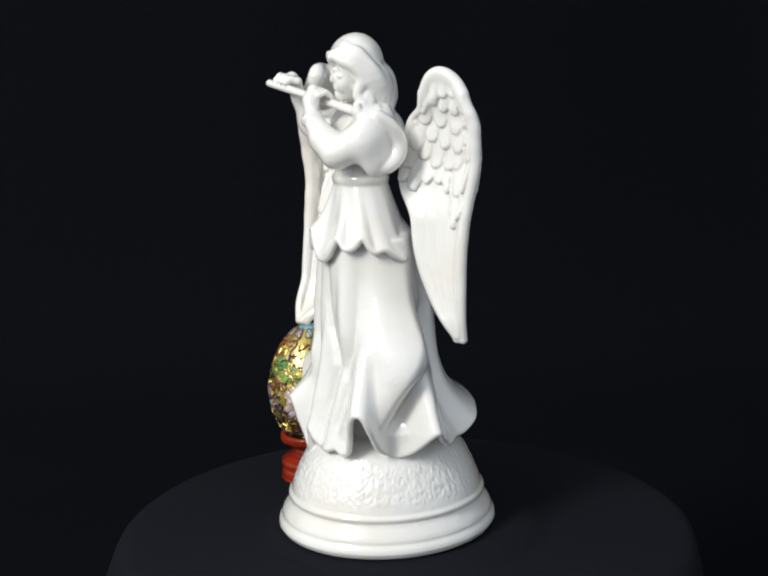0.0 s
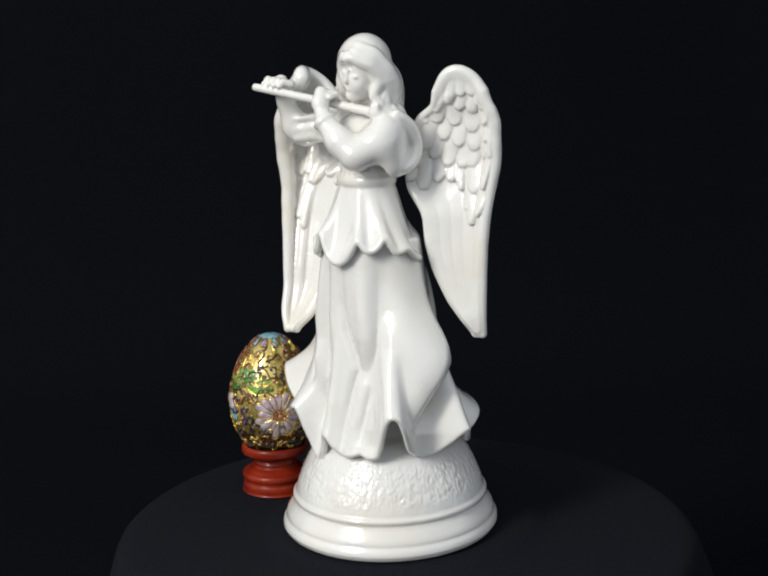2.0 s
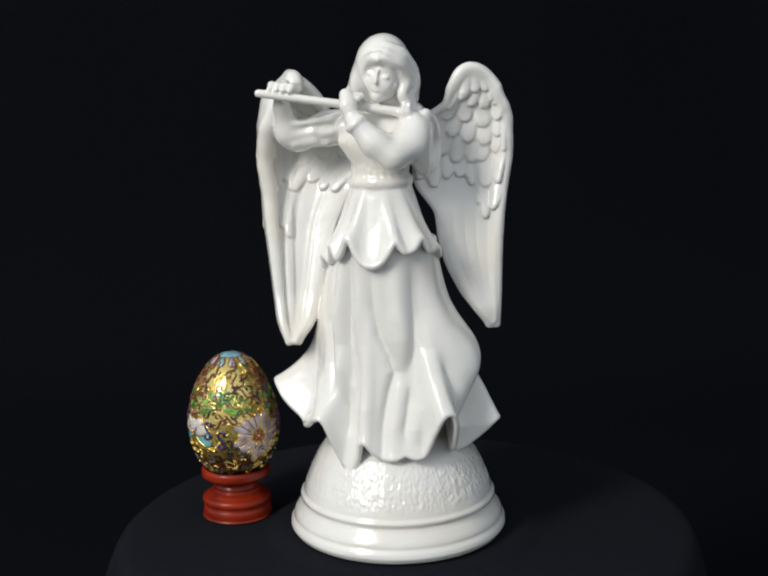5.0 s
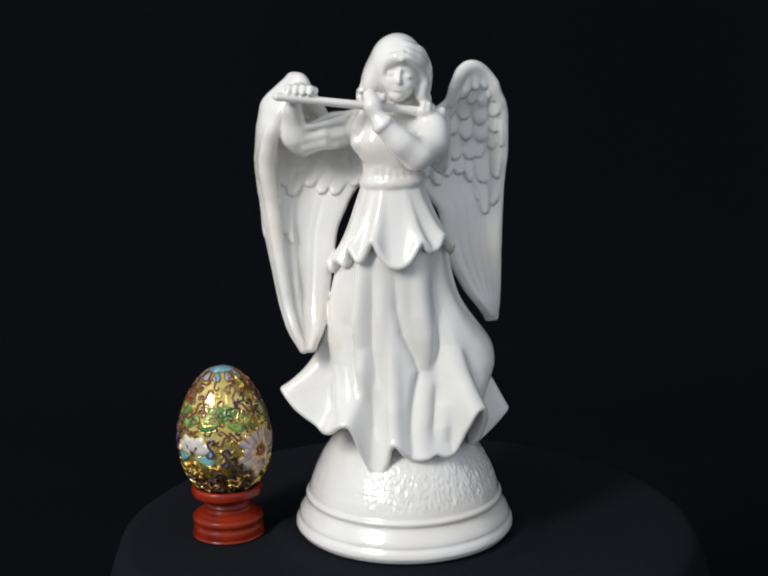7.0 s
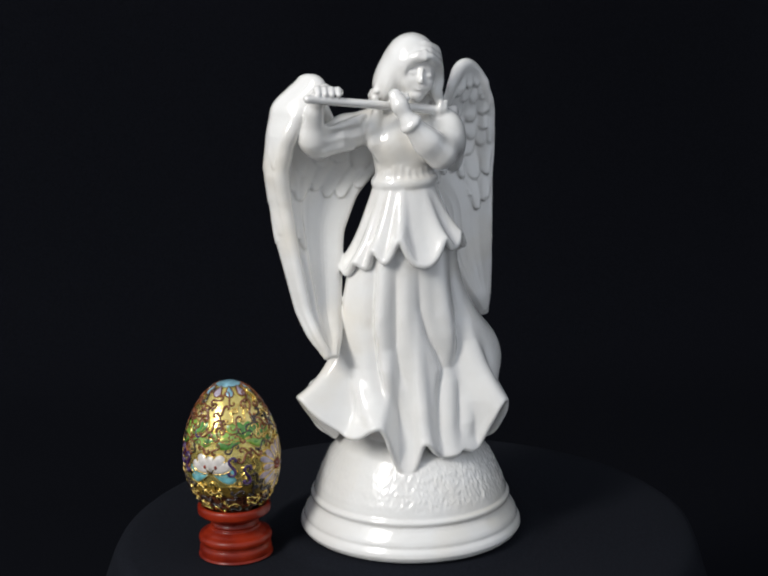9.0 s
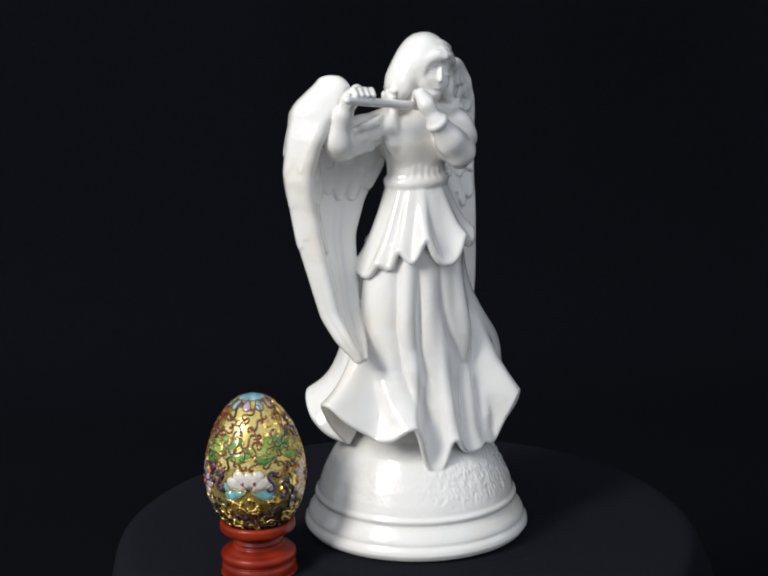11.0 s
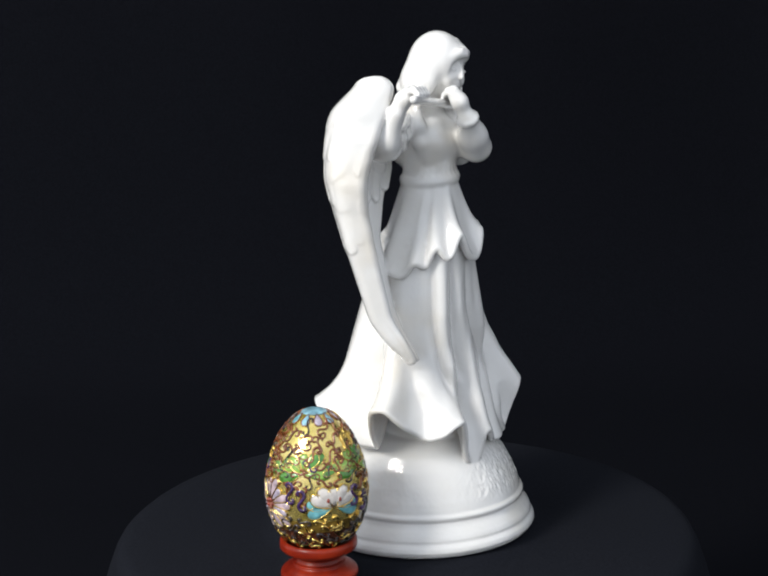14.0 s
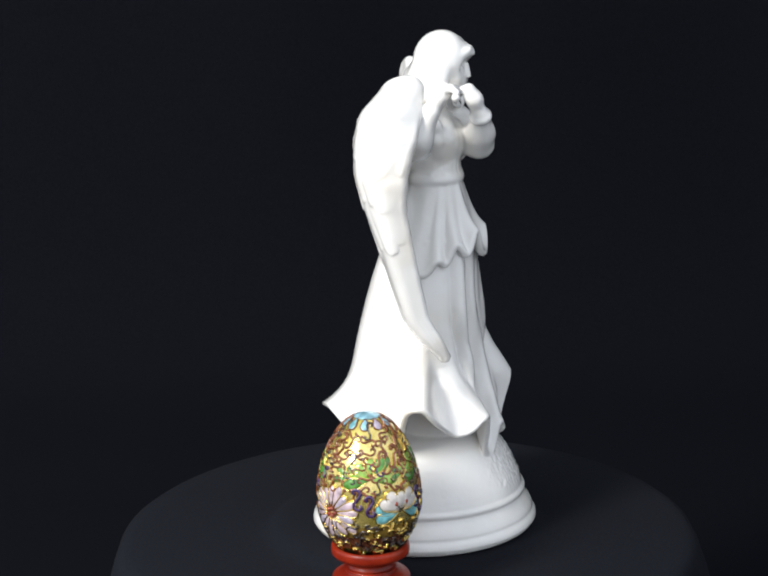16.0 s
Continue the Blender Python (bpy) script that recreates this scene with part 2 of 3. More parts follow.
CX, CY = 0.0, -0.018  # the gown's upright axis
HEM = [(-180, .068, .079), (-156, .0705, .083), (-128, .0715, .091), (-112, .069, .079), (-100, .061, .068), (-90, .0550, .0650), (-83, .0660, .080), (-76, .0755, .0990), (-70, .0760, .1005), (-65, .0735, .0925), (-58, .0680, .0830),
       (-49, .0625, .0768), (-40, .0620, .0785), (-32, .0612, .0840), (-26, .0615, .0860), (-21.5, .0560, .0730), (-18.5, .0510, .0605), (-15, .0497, .0550), (-9, .0490, .0533), (-4, .0490, .0552), (-0.5, .0495, .0630), (2.5, .0515, .0730), (6.5, .0525, .0725), (11, .0520, .067),
       (20, .052, .0622), (30, .0525, .0630), (36, .0530, .0652), (43, .0535, .0628), (49, .0545, .0640), (52, .0580, .0750), (54, .0612, .089), (57, .0622, .0940), (61, .0616, .0935), (65, .0595, .082), (70, .0565, .068), (77, .0545, .063), (84, .0525, .0612), (91, .0540, .063),
       (97, .0605, .071), (102, .0660, .0800), (107, .0640, .073), (118, .063, .066), (138, .063, .067), (150, .0670, .0745), (158, .0665, .077)]
# folds of the long skirt: width towards each side in degrees, then (angle, height, how far it stands out) from the top down
FOLDS = [(20, 6, [(100, .182, 0), (108, .158, .0010), (103, .140, .0034), (96, .128, .0044), (88, .114, .0045), (78, .0985, .0034), (70, .0845, .0014), (66, .078, 0)]),
         (6, 13, [(128, .158, 0), (119, .138, -.0050), (104, .116, -.0090), (92, .0990, -.0105), (82, .0850, -.0105), (76, .0750, -.0060)]),
         (5, 8, [(112, .150, 0), (106, .1205, .0040), (105, .098, .0050), (103, .080, .0030)]),
         (9, 9, [(134, .170, 0), (133, .120, -.0030), (132, .075, -.0040)]),
         (6, 6, [(-18, .190, -.0012), (-20, .154, -.0040), (-22, .131, -.0036), (-16, .115, -.0016), (-12, .105, 0)]),
         (8, 8, [(-9, .188, .0010), (-8, .150, .0022), (-1, .125, .0022), (2, .092, .0026), (0, .076, .0010)]),
         (5, 6, [(5, .192, -.0012), (7.5, .156, -.0036), (14, .139, -.0046), (25, .126, -.0042), (30, .116, -.0030), (25, .105, -.0028), (21, .093, -.0030), (18, .077, -.0024)]),
         (9, 9, [(33, .192, .0006), (35, .165, .0026), (36, .150, .0035), (38, .137, .0034), (41, .127, .0022), (43, .115, 0)]),
         (9, 10, [(55, .188, -.0014), (58, .155, -.0046), (54, .1315, -.0048), (46, .118, -.0022), (42, .107, 0)]),
         (7, 7, [(38, .110, 0), (34, .098, .0014), (29.5, .081, .0018), (28, .066, .0008)]),
         (5, 5, [(47, .115, 0), (42, .098, -.0022), (37, .080, -.0024), (36, .068, -.0010)]),
         (6, 6, [(57, .110, .0006), (50, .094, .0030), (45, .080, .0030), (43, .070, .0010)]),
         (6, 7, [(-42, .190, -.0020), (-42, .144, -.0042), (-36, .118, -.0052), (-30, .107, -.0052), (-22.5, .092, -.0044), (-18.5, .080, -.0020), (-17, .072, 0)]),
         (5, 5, [(-30, .188, .0014), (-33, .150, .0024), (-32, .125, .0010), (-28, .110, 0)]),
         (9, 6, [(-56, .118, 0), (-48, .105, .0028), (-37, .091, .0030), (-32, .084, .0010)]),
         (10, 7, [(-82, .140, 0), (-77, .115, .0030), (-71, .1023, .0036)]),
         (6, 7, [(-68, .132, 0), (-61, .112, -.0034), (-55, .090, -.0034)]),
         (8, 8, [(-90, .130, 0), (-91, .090, -.0050), (-92, .068, -.0040)]),
         (14, 14, [(-118, .160, 0), (-120, .110, .0030), (-122, .080, .0030)])]
PEPLUM = [(-180, .026, .190), (-150, .029, .187), (-120, .034, .183), (-100, .0385, .181), (-88, .0420, .185), (-78, .0445, .1805), (-70, .0445, .1785), (-63, .0440, .182), (-57.5, .0445, .1885), (-53, .0425, .186), (-47, .0410, .1838), (-38, .0410, .1975), (-26, .0425, .1885),
          (-12, .0395, .2045), (-6, .0405, .194), (2, .0410, .1875), (11, .0412, .1858), (19, .0410, .188), (27, .040, .195), (33, .0385, .2025), (42, .0400, .1945), (51, .040, .196), (59, .038, .2035), (70, .0400, .193), (80, .0390, .195),
          (90, .038, .190), (102, .036, .1865), (115, .031, .186), (130, .028, .187), (160, .026, .189)]


def polar(x, y):
    return np.hypot(x - CX, y - CY), np.degrees(np.arctan2(x - CX, -(y - CY)))


def carve_gown(clay):
    phi = np.concatenate([np.arange(-180.0, -100.0, 0.8), np.arange(-100.0, 110.0, 0.3), np.arange(110.0, 180.0, 0.8)])
    rh, zh = ring_of([(a, r) for a, r, _ in HEM], phi), ring_of([(a, v) for a, _, v in HEM], phi)
    top = ring_of([(-180, .0235), (-156, .0250), (-120, .0285), (-90, .0325), (-45, .0355), (0, .033), (45, .033), (90, .0335), (135, .026), (160, .0235)], phi)
    swing = ring_of([(-180, 1.0), (-110, 1.0), (-60, 1.0), (-30, 0.6), (0, 0.0), (60, 0.0), (100, 0.0), (125, 0.5), (150, 1.0)], phi)
    balls, sizes = [], []
    for s in np.linspace(0, 1, 128):
        z = 0.197 + (zh - 0.197) * s
        g = swing * (0.40 * (1 - (1 - s) ** 2) + 0.60 * s ** 7) + (1 - swing) * (0.34 * s + 0.66 * s ** 4)
        r = top + (rh - top) * g
        knee = 81 + 10 * np.exp(-((z - 0.115) / 0.026) ** 2)
        swell = 0.0202 * np.exp(-((z - 0.117) / 0.036) ** 2) + 0.003 * np.exp(-((z - 0.075) / 0.020) ** 2)
        r = r + swell * np.exp(-((phi - knee) / 27) ** 2) + 0.0024 * np.exp(-((phi - 56) / 18) ** 2 - ((z - 0.118) / 0.036) ** 2)
        r = r + 0.0045 * np.exp(-((180 - np.abs(phi)) / 38) ** 2 - ((z - 0.155) / 0.032) ** 2) + 0.0045 * np.exp(-((phi + 146) / 26) ** 2 - ((z - 0.122) / 0.026) ** 2)
        for low, high, line in FOLDS:
            at = [k[1] for k in line[::-1]]
            off = phi - np.interp(z, at, [k[0] for k in line[::-1]])
            tall = np.interp(z, at, [k[2] for k in line[::-1]]) * ease((line[0][1] + 0.008 - z) / 0.008)
            r = r + tall * np.exp(-(off / np.where(off < 0, low, high)) ** 2)
        a = np.radians(phi)
        balls.append(np.stack([CX + (r - 0.0026) * np.sin(a), CY - (r - 0.0026) * np.cos(a), z + 0.0015], 1))
        sizes.append(np.full(len(phi), 0.0026 - 0.0006 * s))
    clay.dots(np.concatenate(balls), np.concatenate(sizes))
    # the body under the cloth
    clay.rod((0, -0.019, 0.05), (0, -0.020, 0.14), 0.034, 0.028, 0.004)
    clay.rod((0, -0.020, 0.14), (0, -0.021, 0.188), 0.028, 0.0300, 0.004)

    phi = np.arange(-180.0, 180.0, 1.0)
    a = np.radians(phi)
    rh, zh = ring_of([(k, r) for k, r, _ in PEPLUM], phi), ring_of([(k, v) for k, _, v in PEPLUM], phi)
    zh = sum(np.roll(zh, k) * w for k, w in zip(range(-4, 5), (.04, .08, .13, .16, .18, .16, .13, .08, .04)))
    waist = 1 / np.sqrt((np.sin(a) / 0.0190) ** 2 + (np.cos(a) / 0.0160) ** 2)
    balls, sizes = [], []
    for s in np.linspace(0, 1, 56):
        z = 0.237 + (zh - 0.237) * s
        cy = -0.0262 + (CY + 0.0262) * s
        pleat = -0.0017 * np.clip((zh - 0.1905) / 0.010, -0.3, 2)
        r = waist + (rh - waist) * (0.80 * s + 0.02 * s ** 2 + 0.18 * s ** 5) - pleat * s ** 1.3
        balls.append(np.stack([CX + (r - 0.002) * np.sin(a), cy - (r - 0.002) * np.cos(a), z + 0.0012], 1))
        sizes.append(np.full(len(phi), 0.0020 + 0.0005 * s ** 6))
    clay.dots(np.concatenate(balls), np.concatenate(sizes))
    clay.rod((0, -0.021, 0.188), (0, -0.0262, 0.236), 0.0290, 0.0140, 0.002)


def carve_base(clay):
    bx, by = BASE[0], BASE[1]
    prof = [(0.0, .0702), (0.0015, .0722), (0.0045, .0737), (0.0075, .0730), (0.0092, .0716), (0.0102, .0709), (0.0115, .0711), (0.0140, .0702), (0.0170, .0682), (0.0195, .0664), (0.0215, .0655), (0.0226, .0654), (0.0236, .0661),
            (0.0250, .0663), (0.0262, .0654), (0.0272, .0640), (0.0290, .0637), (0.034, .0622), (0.042, .0590), (0.052, .0540), (0.060, .0485), (0.068, .040), (0.074, .028), (0.078, .0)]
    zs, rs = [p[0] for p in prof], [p[1] for p in prof]

    def mound(x, y, z):
        a = np.radians(BASE[4])
        u, v = (x - bx) * np.cos(a) + (y - by) * np.sin(a), -(x - bx) * np.sin(a) + (y - by) * np.cos(a)
        rho = np.hypot(u * 0.0736 / BASE[2], v * 0.0736 / BASE[3])
        ph = np.arctan2(v, u)
        r = np.interp(z, zs, rs)
        # short blades of grass, thick over one side of the dome and worn away on the other
        on = np.clip((z - 0.029) / 0.006, 0, 1) * np.clip((0.064 - z) / 0.01, 0, 1)
        side = np.degrees(np.arctan2(x - bx, -(y - by)))
        on = on * (0.22 + 0.78 * ease((side + 32) / 28) * ease((150 - side) / 40))
        blade = np.sin(ph * 140 + 2.2 * np.sin(z * 410 + 9 * ph) + 1.6 * np.sin(17 * ph)) * np.sin(z * 760 + 6 * np.sin(ph * 53) + 5 * np.sin(ph * 19))
        tuft = np.sin(ph * 61 + 1.5 * np.sin(z * 300)) * np.sin(z * 380 + 4 * np.sin(ph * 23))
        r = r + on * (0.00045 * blade + 0.00025 * tuft)
        return np.maximum((rho - r) * 0.7, -z)
    clay.put((-0.09, -0.1, 0), (0.09, 0.075, 0.08), mound, 0.001)


def carve_torso(clay):
    clay.ball((0.000, -0.0260, 0.247), (0.0190, 0.0160, 0.026), (4, 0, 0), 0.004)
    clay.ball((0.001, -0.0250, 0.263), (0.0235, 0.0165, 0.019), (0, 0, 8), 0.006)
    clay.ball((-0.008, -0.0345, 0.262), (0.0105, 0.0085, 0.0105), k=0.007)
    clay.ball((0.010, -0.0345, 0.261), (0.0105, 0.0085, 0.0105), k=0.007)
    clay.rod((0.003, -0.021, 0.270), (0.006, -0.024, 0.295), 0.0098, 0.0082, 0.005)
    clay.ball((0.002, -0.010, 0.262), (0.020, 0.014, 0.020), k=0.006)  # between the wings

    def belt(x, y, z):
        rho = np.hypot((x - 0.0) / 0.0196, (y + 0.0262) / 0.0166)
        return np.hypot((rho - 1) * 0.018, (z - 0.2370 - 0.03 * x) / 1.9) - 0.0018
    clay.put((-0.03, -0.048, 0.23), (0.03, 0.000, 0.243), belt, 0.0008)
    for i in range(11):  # gathers above the belt
        a = radians(-75 + 15 * i)
        clay.rod((0.0178 * math.sin(a), -0.0262 - 0.0150 * math.cos(a), 0.2405), (0.0180 * math.sin(a * 0.9), -0.0265 - 0.0150 * math.cos(a * 0.9), 0.2455 + 0.002 * math.sin(5 * i)), 0.0008, 0.0002, 0.003)


def carve_head(clay):
    c = np.array((0.0065, -0.0300, 0.3075))
    lean = radians(12)

    def at(x, y, z):
        """A place on the head, which leans to its right side."""
        return c + (x * math.cos(lean) + z * math.sin(lean), y, z * math.cos(lean) - x * math.sin(lean))
    # hair: a smooth cap, open over the face
    clay.ball(at(-0.0026, 0.0010, 0.0036), (0.0170, 0.0178, 0.0190), (10, 12, 0), 0.002)
    clay.ball(at(0.0022, -0.0190, -0.0050), (0.0108, 0.0092, 0.0136), (16, 12, 8), 0.0016, cut=True)
    clay.ball(at(0.0024, -0.0044, -0.0058), (0.0102, 0.0108, 0.0138), (20, 12, 8), 0.003)  # face
    clay.rod(at(0.0027, -0.0156, 0.0018), at(0.0030, -0.0168, -0.0056), 0.0009, 0.0015, 0.0016)  # nose
    clay.ball(at(0.0026, -0.0104, -0.0156), (0.0038, 0.0032, 0.0032), k=0.005)  # chin
    for s in (-1, 1):
        clay.ball(at(0.0026 + s * 0.0050, -0.0162, -0.0004), (0.0034, 0.0021, 0.0018), (0, 12, 0), k=0.0020, cut=True)  # eye hollows
        clay.ball(at(0.0026 + s * 0.0050, -0.0137, -0.0014), (0.0026, 0.0014, 0.0010), (0, 12, 0), k=0.0010)
        clay.ball(at(0.0024 + s * 0.0056, -0.0104, -0.0072), (0.0034, 0.0034, 0.0038), k=0.004)
    clay.ball(at(0.0028, -0.0140, -0.0100), (0.0028, 0.0016, 0.0017), (0, 12, 0), k=0.0014)  # lips
    clay.rod(at(0.0006, -0.0157, -0.0100), at(0.0050, -0.0157, -0.0100), 0.0007, 0.0007, 0.0008, cut=True)
    clay.rod(at(0.0012, -0.0149, -0.0128), at(0.0044, -0.0149, -0.0128), 0.0009, 0.0009, 0.0012, cut=True)
    # two waves of hair that part over the brow and frame the face
    for s in (-1, 1):
        for k in range(3):
            pts = []
            for j in range(12):
                u = j / 11
                a = radians(4 + 88 * u ** 0.85) * s
                pts.append((*at(0.0016 + (0.0124 + (0.0030 if s > 0 else 0.0010) * u) * math.sin(a), 0.0006 + (0.0030 * u if s > 0 else 0) + 0.0034 * k - (0.0178 - 0.003 * u - 0.0008 * k) * math.cos(a),
                                0.0086 + (0.0012 if s > 0 else 0) + 0.0032 * k - (0.017 + 0.002 * k) * u ** (2.2 if s > 0 else 1.7) + 0.0005 * math.sin(u * 15 + k)), (0.0020 if s > 0 else 0.0024) + 0.0010 * u))
            clay.chain(pts, 0.0024)
    # hair over the temples and the nape, which the locks below lie on
    clay.ball((-0.0090, -0.0310, 0.3020), (0.0070, 0.0090, 0.0135), (0, 16, 0), 0.004)
    clay.ball((-0.0085, -0.0250, 0.3040), (0.0085, 0.0090, 0.0150), (0, 26, 0), 0.006)
    clay.ball((0.0195, -0.0215, 0.2990), (0.0050, 0.0105, 0.0130), (0, -6, 0), 0.004)
    # her right side: rolled locks that swing out and end above the shoulder
    for i in range(5):
        pts = []
        for j in range(10):
            u = j / 9
            w = 0.0011 * math.sin(8.0 * u + i * 1.9)
            pts.append((c[0] - 0.0118 + 0.0004 * i * i - (0.0135 - 0.0008 * i) * u ** 1.1 + w, c[1] - 0.0020 + 0.0036 * i + 0.003 * u + w, 0.3110 - 0.0215 * u - 0.0004 * i * u, 0.0042 - 0.0006 * u))
        clay.chain(pts, 0.0014)
    # her left side: wavy locks down to the shoulder
    for i in range(6):
        pts = []
        for j in range(10):
            u = j / 9
            w = 0.0014 * math.sin(9.0 * u + i * 1.9)
            pts.append((c[0] + 0.0126 - 0.0005 * i * i + 0.0026 * math.sin(u * 2.3) + w, c[1] - 0.0030 + 0.0042 * i + 0.004 * u * (0.4 if i < 2 else 1.0) + w, 0.3045 - 0.0225 * u - 0.0010 * i * u, 0.0036 - 0.0007 * u))
        clay.chain(pts, 0.0014)
    rng = random.Random(3)
    for i in range(46):  # small curls beside the face and over the shoulder
        a, h = radians(rng.uniform(55, 150)), rng.uniform(0, 1)
        d = 0.0150 + 0.0034 * h
        clay.ball((c[0] + d * math.sin(a), c[1] + 0.005 - 0.9 * d * math.cos(a), 0.3035 - 0.0225 * h), [rng.uniform(.0016, .0028) for _ in range(3)], (0, 0, 0), 0.0006)
    for i in range(26):
        a, h = radians(-rng.uniform(60, 150)), rng.uniform(0.45, 1)
        d = 0.0195 + 0.0020 * math.sin(h * 2.4)
        clay.ball((c[0] - 0.005 + d * math.sin(a), c[1] + 0.004 - 0.8 * d * math.cos(a), 0.3045 - 0.0190 * h), [rng.uniform(.0016, .0026) for _ in range(3)], (0, 0, 0), 0.0008)
    clay.rod(at(0.0020, -0.0166, 0.0118), at(0.0030, -0.0186, 0.0085), 0.0021, 0.0014, 0.0012)  # small tuft
    clay.ball(at(-0.0012, -0.0176, 0.0108), (0.0022, 0.0018, 0.0018), k=0.0010)
    for i in range(7):  # combed strands over the back
        a = radians(-66 + 22 * i)
        pts = []
        for j in range(10):
            u = j / 9
            pts.append((c[0] - 0.001 + 0.0150 * math.sin(a) * (0.65 + 0.40 * u), c[1] + 0.001 + 0.0125 * math.cos(a) + 0.004 * u + 0.0008 * math.sin(7 * u + i), 0.3120 - 0.034 * u, 0.0038))
        clay.chain(pts, 0.0018)
    clay.ball((0.0055, -0.0150, 0.291), (0.0155, 0.0120, 0.020), (-8, 0, 0), 0.004)
    clay.ball((-0.0050, -0.0215, 0.2980), (0.0115, 0.0115, 0.0130), (0, 14, 0), 0.005)


def carve_arms(clay):
    fl, fr = np.array((-0.0640, -0.0665, 0.2950)), np.array((0.0240, -0.0325, 0.2815))
    clay.rod(fl, fr, 0.0026, 0.0030, 0.0006)                                # flute
    # left arm: shoulder, elbow, forearm up across the chest, cuff and palm
    clay.chain([(0.0215, -0.021, 0.2725, .0112), (0.0255, -0.036, 0.2630, .0106), (0.0195, -0.0490, 0.2565, .0086), (0.0105, -0.0540, 0.2645, .0077), (0.0000, -0.0576, 0.2765, .0064)], 0.007)
    clay.ring((-0.0005, -0.0578, 0.2768), (-0.0105, -0.0028, 0.0125), 0.0056, 0.0018, 0.0006)
    clay.chain([(-0.002, -0.0577, 0.279, .0044), (-0.0065, -0.0562, 0.2880, .0050), (-0.0090, -0.0535, 0.2940, .0042)], 0.003)
    for i in range(4):
        clay.chain([(-0.0105 + 0.0030 * i, -0.0545 + 0.0008 * i, 0.2935 - 0.0006 * i, .0020), (-0.0110 + 0.0032 * i, -0.0505 + 0.001 * i, 0.2950 - 0.0006 * i, .0018), (-0.0105 + 0.0032 * i, -0.0465 + 0.001 * i, 0.2915 - 0.0006 * i, .0016)], 0.0010)
    # draped sleeve of the left arm, hanging behind the elbow
    clay.ball((0.0275, -0.0245, 0.2610), (0.0078, 0.0140, 0.0205), (-14, -10, 20), 0.006)
    clay.ball((0.0285, -0.0300, 0.2690), (0.0085, 0.0105, 0.0112), (0, 0, 20), 0.0045)
    clay.chain(smooth_profile([(0.0325, -0.0259, 0.2815, .0022), (0.0318, -0.0160, 0.2725, .0032), (0.0302, -0.0105, 0.2620, .0036), (0.0308, -0.0120, 0.2535, .0034), (0.0322, -0.0181, 0.2480, .0026), (0.0320, -0.0242, 0.2460, .0016)], 5), 0.0036)
    # the fingers that end the flute on the shoulder side
    for i in range(2):
        clay.chain([(0.0225 + 0.0030 * i, -0.0330 + 0.001 * i, 0.2770, .0024), (0.0215 + 0.0030 * i, -0.0360 + 0.001 * i, 0.2825, .0020), (0.0225 + 0.0032 * i, -0.0365 + 0.001 * i, 0.2870, .0014)], 0.0016)
    # right arm: out to the side, elbow low, forearm up to the flute's far end
    clay.chain([(-0.0185, -0.020, 0.2725, .0110), (-0.037, -0.025, 0.2690, .0108), (-0.0555, -0.035, 0.2645, .0092), (-0.0590, -0.0395, 0.2680, .0084), (-0.0585, -0.0475, 0.2845, .0056)], 0.005)
    clay.chain([(-0.0585, -0.0475, 0.284, .0048), (-0.0560, -0.0520, 0.2935, .0050), (-0.0525, -0.0545, 0.2985, .0046)], 0.003)
    for i in range(4):
        b = np.array((-0.0560 + 0.0042 * i, -0.0560 + 0.0010 * i, 0.2985 - 0.0004 * i))
        clay.chain([(*b, .0027), (*(b + (-0.0015, -0.0050, 0.0014)), .0023), (*(b + (-0.0012, -0.0085, -0.0010)), .0018)], 0.0012)
    # sleeve folds
    for p, q, r in (((-0.030, -0.0345, 0.268), (-0.058, -0.0440, 0.262), .0018), ((-0.030, -0.0345, 0.276), (-0.056, -0.0460, 0.273), .0016), ((-0.034, -0.034, 0.2605), (-0.054, -0.0420, 0.2575), .0014)):
        clay.rod(p, q, r, r * 0.5, 0.003)
    for i in range(3):  # puckers of the raised sleeve, running from the shoulder to the elbow
        u = i / 2
        clay.chain([(-0.026 - 0.004 * u, -0.0310 + 0.002 * u, 0.2800 - 0.017 * u, .0012), (-0.041, -0.0375 - 0.001 * math.sin(3 * u), 0.2745 - 0.012 * u, .0016), (-0.0555 + 0.003 * u, -0.0440, 0.2720 - 0.012 * u, .0008)], 0.0036)
    # the overlapping edge of the bodice
    clay.chain([(-0.0165, -0.0300, 0.282, .0028), (-0.0205, -0.0345, 0.272, .0034), (-0.0205, -0.0355, 0.262, .0030), (-0.0165, -0.0350, 0.254, .0014)], 0.0045)


